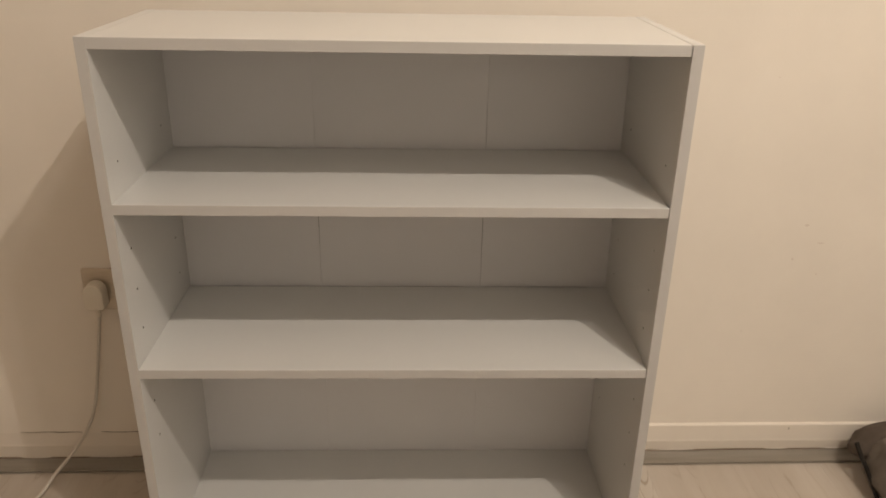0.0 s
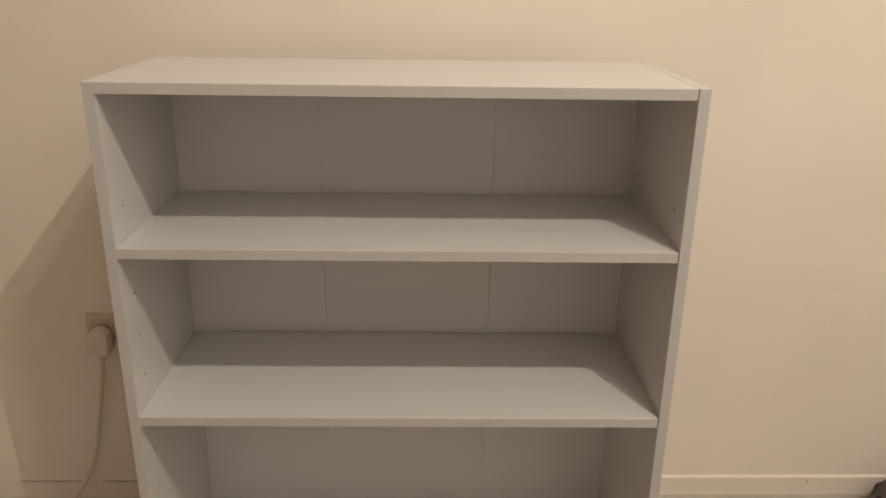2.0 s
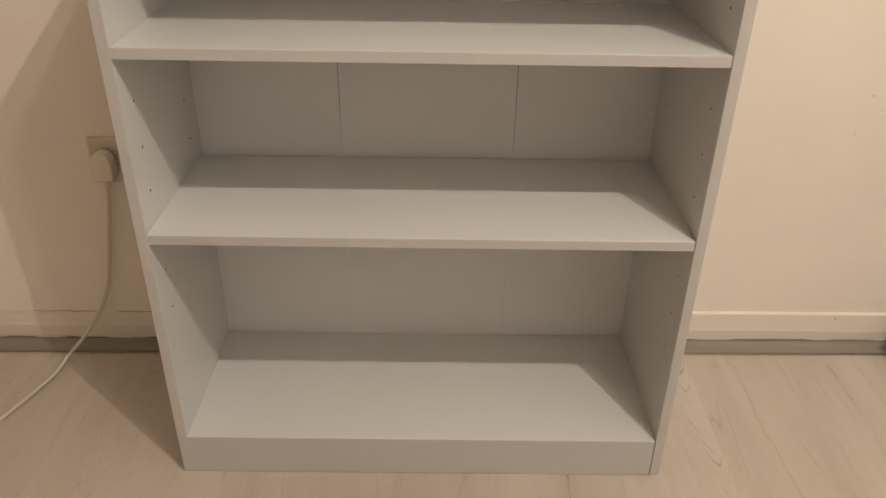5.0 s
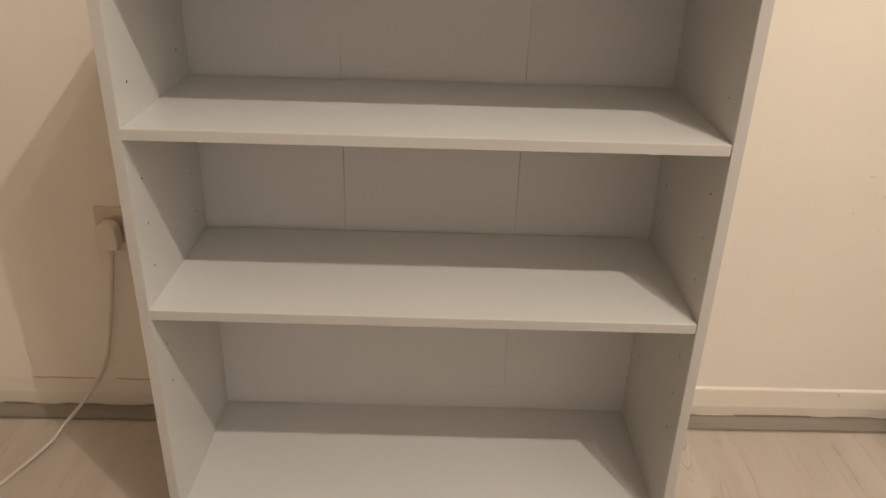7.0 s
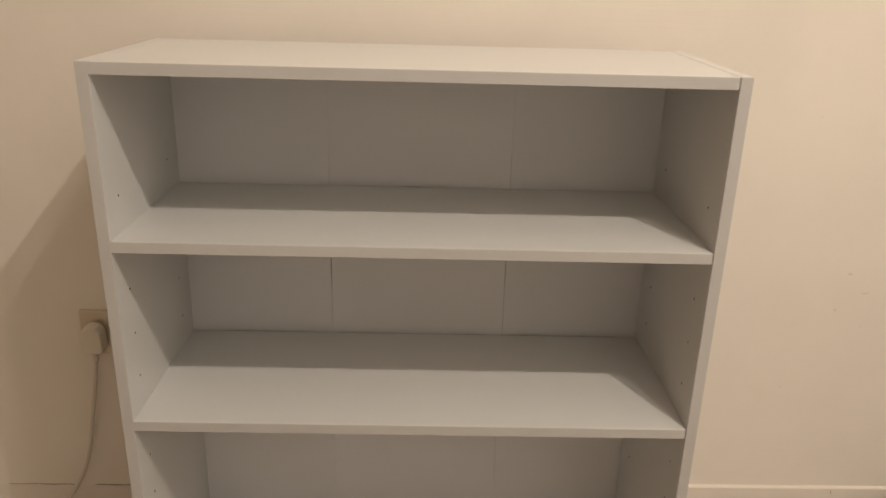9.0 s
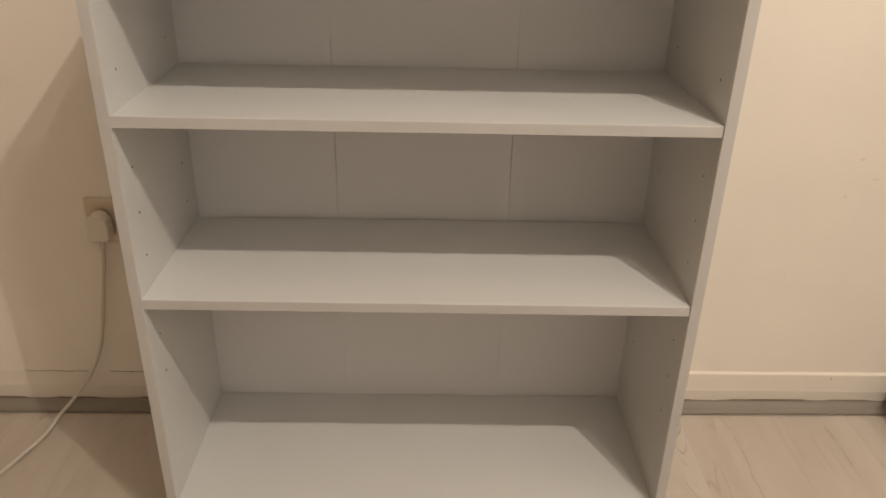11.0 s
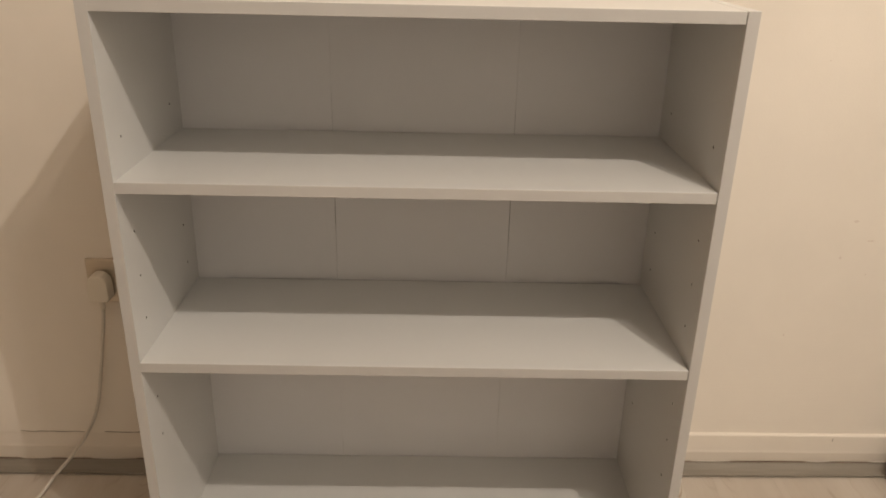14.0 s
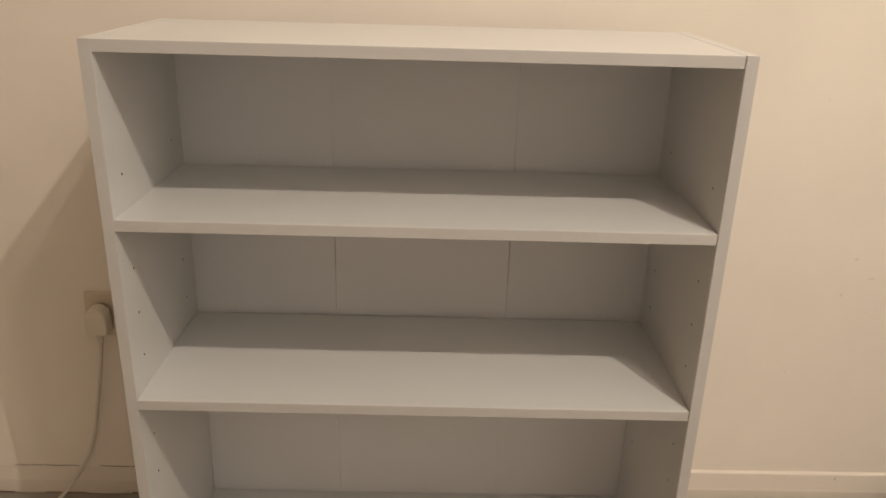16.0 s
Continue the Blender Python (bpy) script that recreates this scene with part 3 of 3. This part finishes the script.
def bag_flap():
    """The folded flap, a lobed roll that hangs over one end of the body."""
    bm = bmesh.new()
    bmesh.ops.create_icosphere(bm, subdivisions=4, radius=1)
    for v in bm.verts:
        n = v.co.copy()
        k = 1 + 0.12 * noise.noise(n * 1.9 + Vector((4, 2, 8))) + 0.05 * noise.noise(n * 5 + Vector((1, 1, 3))) + 0.02 * noise.noise(n * 13)
        droop = 0.018 * max(0.0, -n.x) ** 2
        v.co = (-0.111 + 0.086 * n.x * k, 0.120 + 0.040 * n.y * k, 0.081 + 0.039 * n.z * k - droop)
    return bm


part("flap", bag_flap(), MAT_BAG_FLAP, bag, "folded brownish flap with a frayed rim", True)


def bag_mouth():
    """The open mouth, a crumpled dark pocket sunk into the top of the body."""
    bm = bmesh.new()
    bmesh.ops.create_icosphere(bm, subdivisions=4, radius=1)
    for v in bm.verts:
        n = v.co.copy()
        k = 1 + 0.16 * noise.noise(n * 2.4 + Vector((1, 9, 2))) + 0.06 * noise.noise(n * 7)
        v.co = (0.110 * n.x * k - 0.028, 0.085 * n.y * k + 0.060, 0.024 * n.z * k + 0.109)
    return bm


part("lining", bag_mouth(), MAT_BAG_DARK, bag, "black lining in the open mouth", True)
STRAP = [(-0.192, 0.106, 0.086), (-0.190, 0.086, 0.070), (-0.188, 0.060, 0.055), (-0.188, 0.028, 0.040), (-0.190, -0.010, 0.022), (-0.182, -0.060, 0.009), (-0.185, -0.13, 0.008), (-0.10, -0.19, 0.008), (0.02, -0.20, 0.008), (0.10, -0.175, 0.03), (0.12, -0.13, 0.09)]
part("strap", tube(STRAP, 0.0045, 8), MAT_BAG_DARK, bag, "black webbing strap", True)

# ---- ceiling fitting that holds the two reflector lamps ----
fitting = thing("ceiling_light", "white ceiling fitting with two small warm reflector lamps", "ceiling light", (0.9, -1.242, ROOM_H))
part("rose", turned([(0.002, -0.028), (0.05, -0.026), (0.062, -0.016), (0.065, 0.0)], 32), MAT_PLASTIC, fitting, "", True)
part("stem", turned([(0.006, -0.44), (0.006, -0.02)], 16), MAT_STEEL, fitting, "thin steel stem", True)
part("bar", box((-0.12, -0.012, -0.452), (0.12, 0.012, -0.43), 0.004), MAT_PLASTIC, fitting)
for bx, by, bz, watts in BULBS:
    dx, dy, dz = bx - 0.9, by + 1.242, bz - ROOM_H
    part("lamp_holder", turned([(0.012, dz + 0.03), (0.019, dz + 0.034), (0.019, dz + 0.062), (0.010, -0.445)], 20, (dx, dy, 0)), MAT_PLASTIC, fitting, "", True)

# ---- floorboards ----
PLANK_W, PLANK_L, GAP = 0.192, 1.285, 0.0002
cache = {}


def plank_mesh(length, material):
    key = round(length, 3), material.name
    if key not in cache:
        cache[key] = mesh_of(box((GAP / 2, GAP / 2, -0.012), (PLANK_W - GAP / 2, length - GAP / 2, 0.0), 0.0, 1), "plank", material)
    return cache[key]


x = 0.528 - PLANK_W * 20
column = 0
while x < EAST + 0.05:
    y = 0.42 - 3 * PLANK_L + (0.0, -0.62, -0.81)[column % 3]
    row = 0
    while y < 0.42:
        y0, y1 = max(y, SOUTH - 0.05), min(y + PLANK_L, 0.42)
        if y1 - y0 > 0.05 and x + PLANK_W > WEST:
            figured = (MAT_FLOOR_FIGURED_MIDDLE, MAT_FLOOR_FIGURED)[column % 2]
            ob = new("plank", plank_mesh(y1 - y0, figured if (column * 2 + row + 4) % 5 == 0 else MAT_FLOOR))
            ob.location = (x, y0, 0)
            ob.parent = floor
        y += PLANK_L
        row += 1
    x += PLANK_W
    column += 1
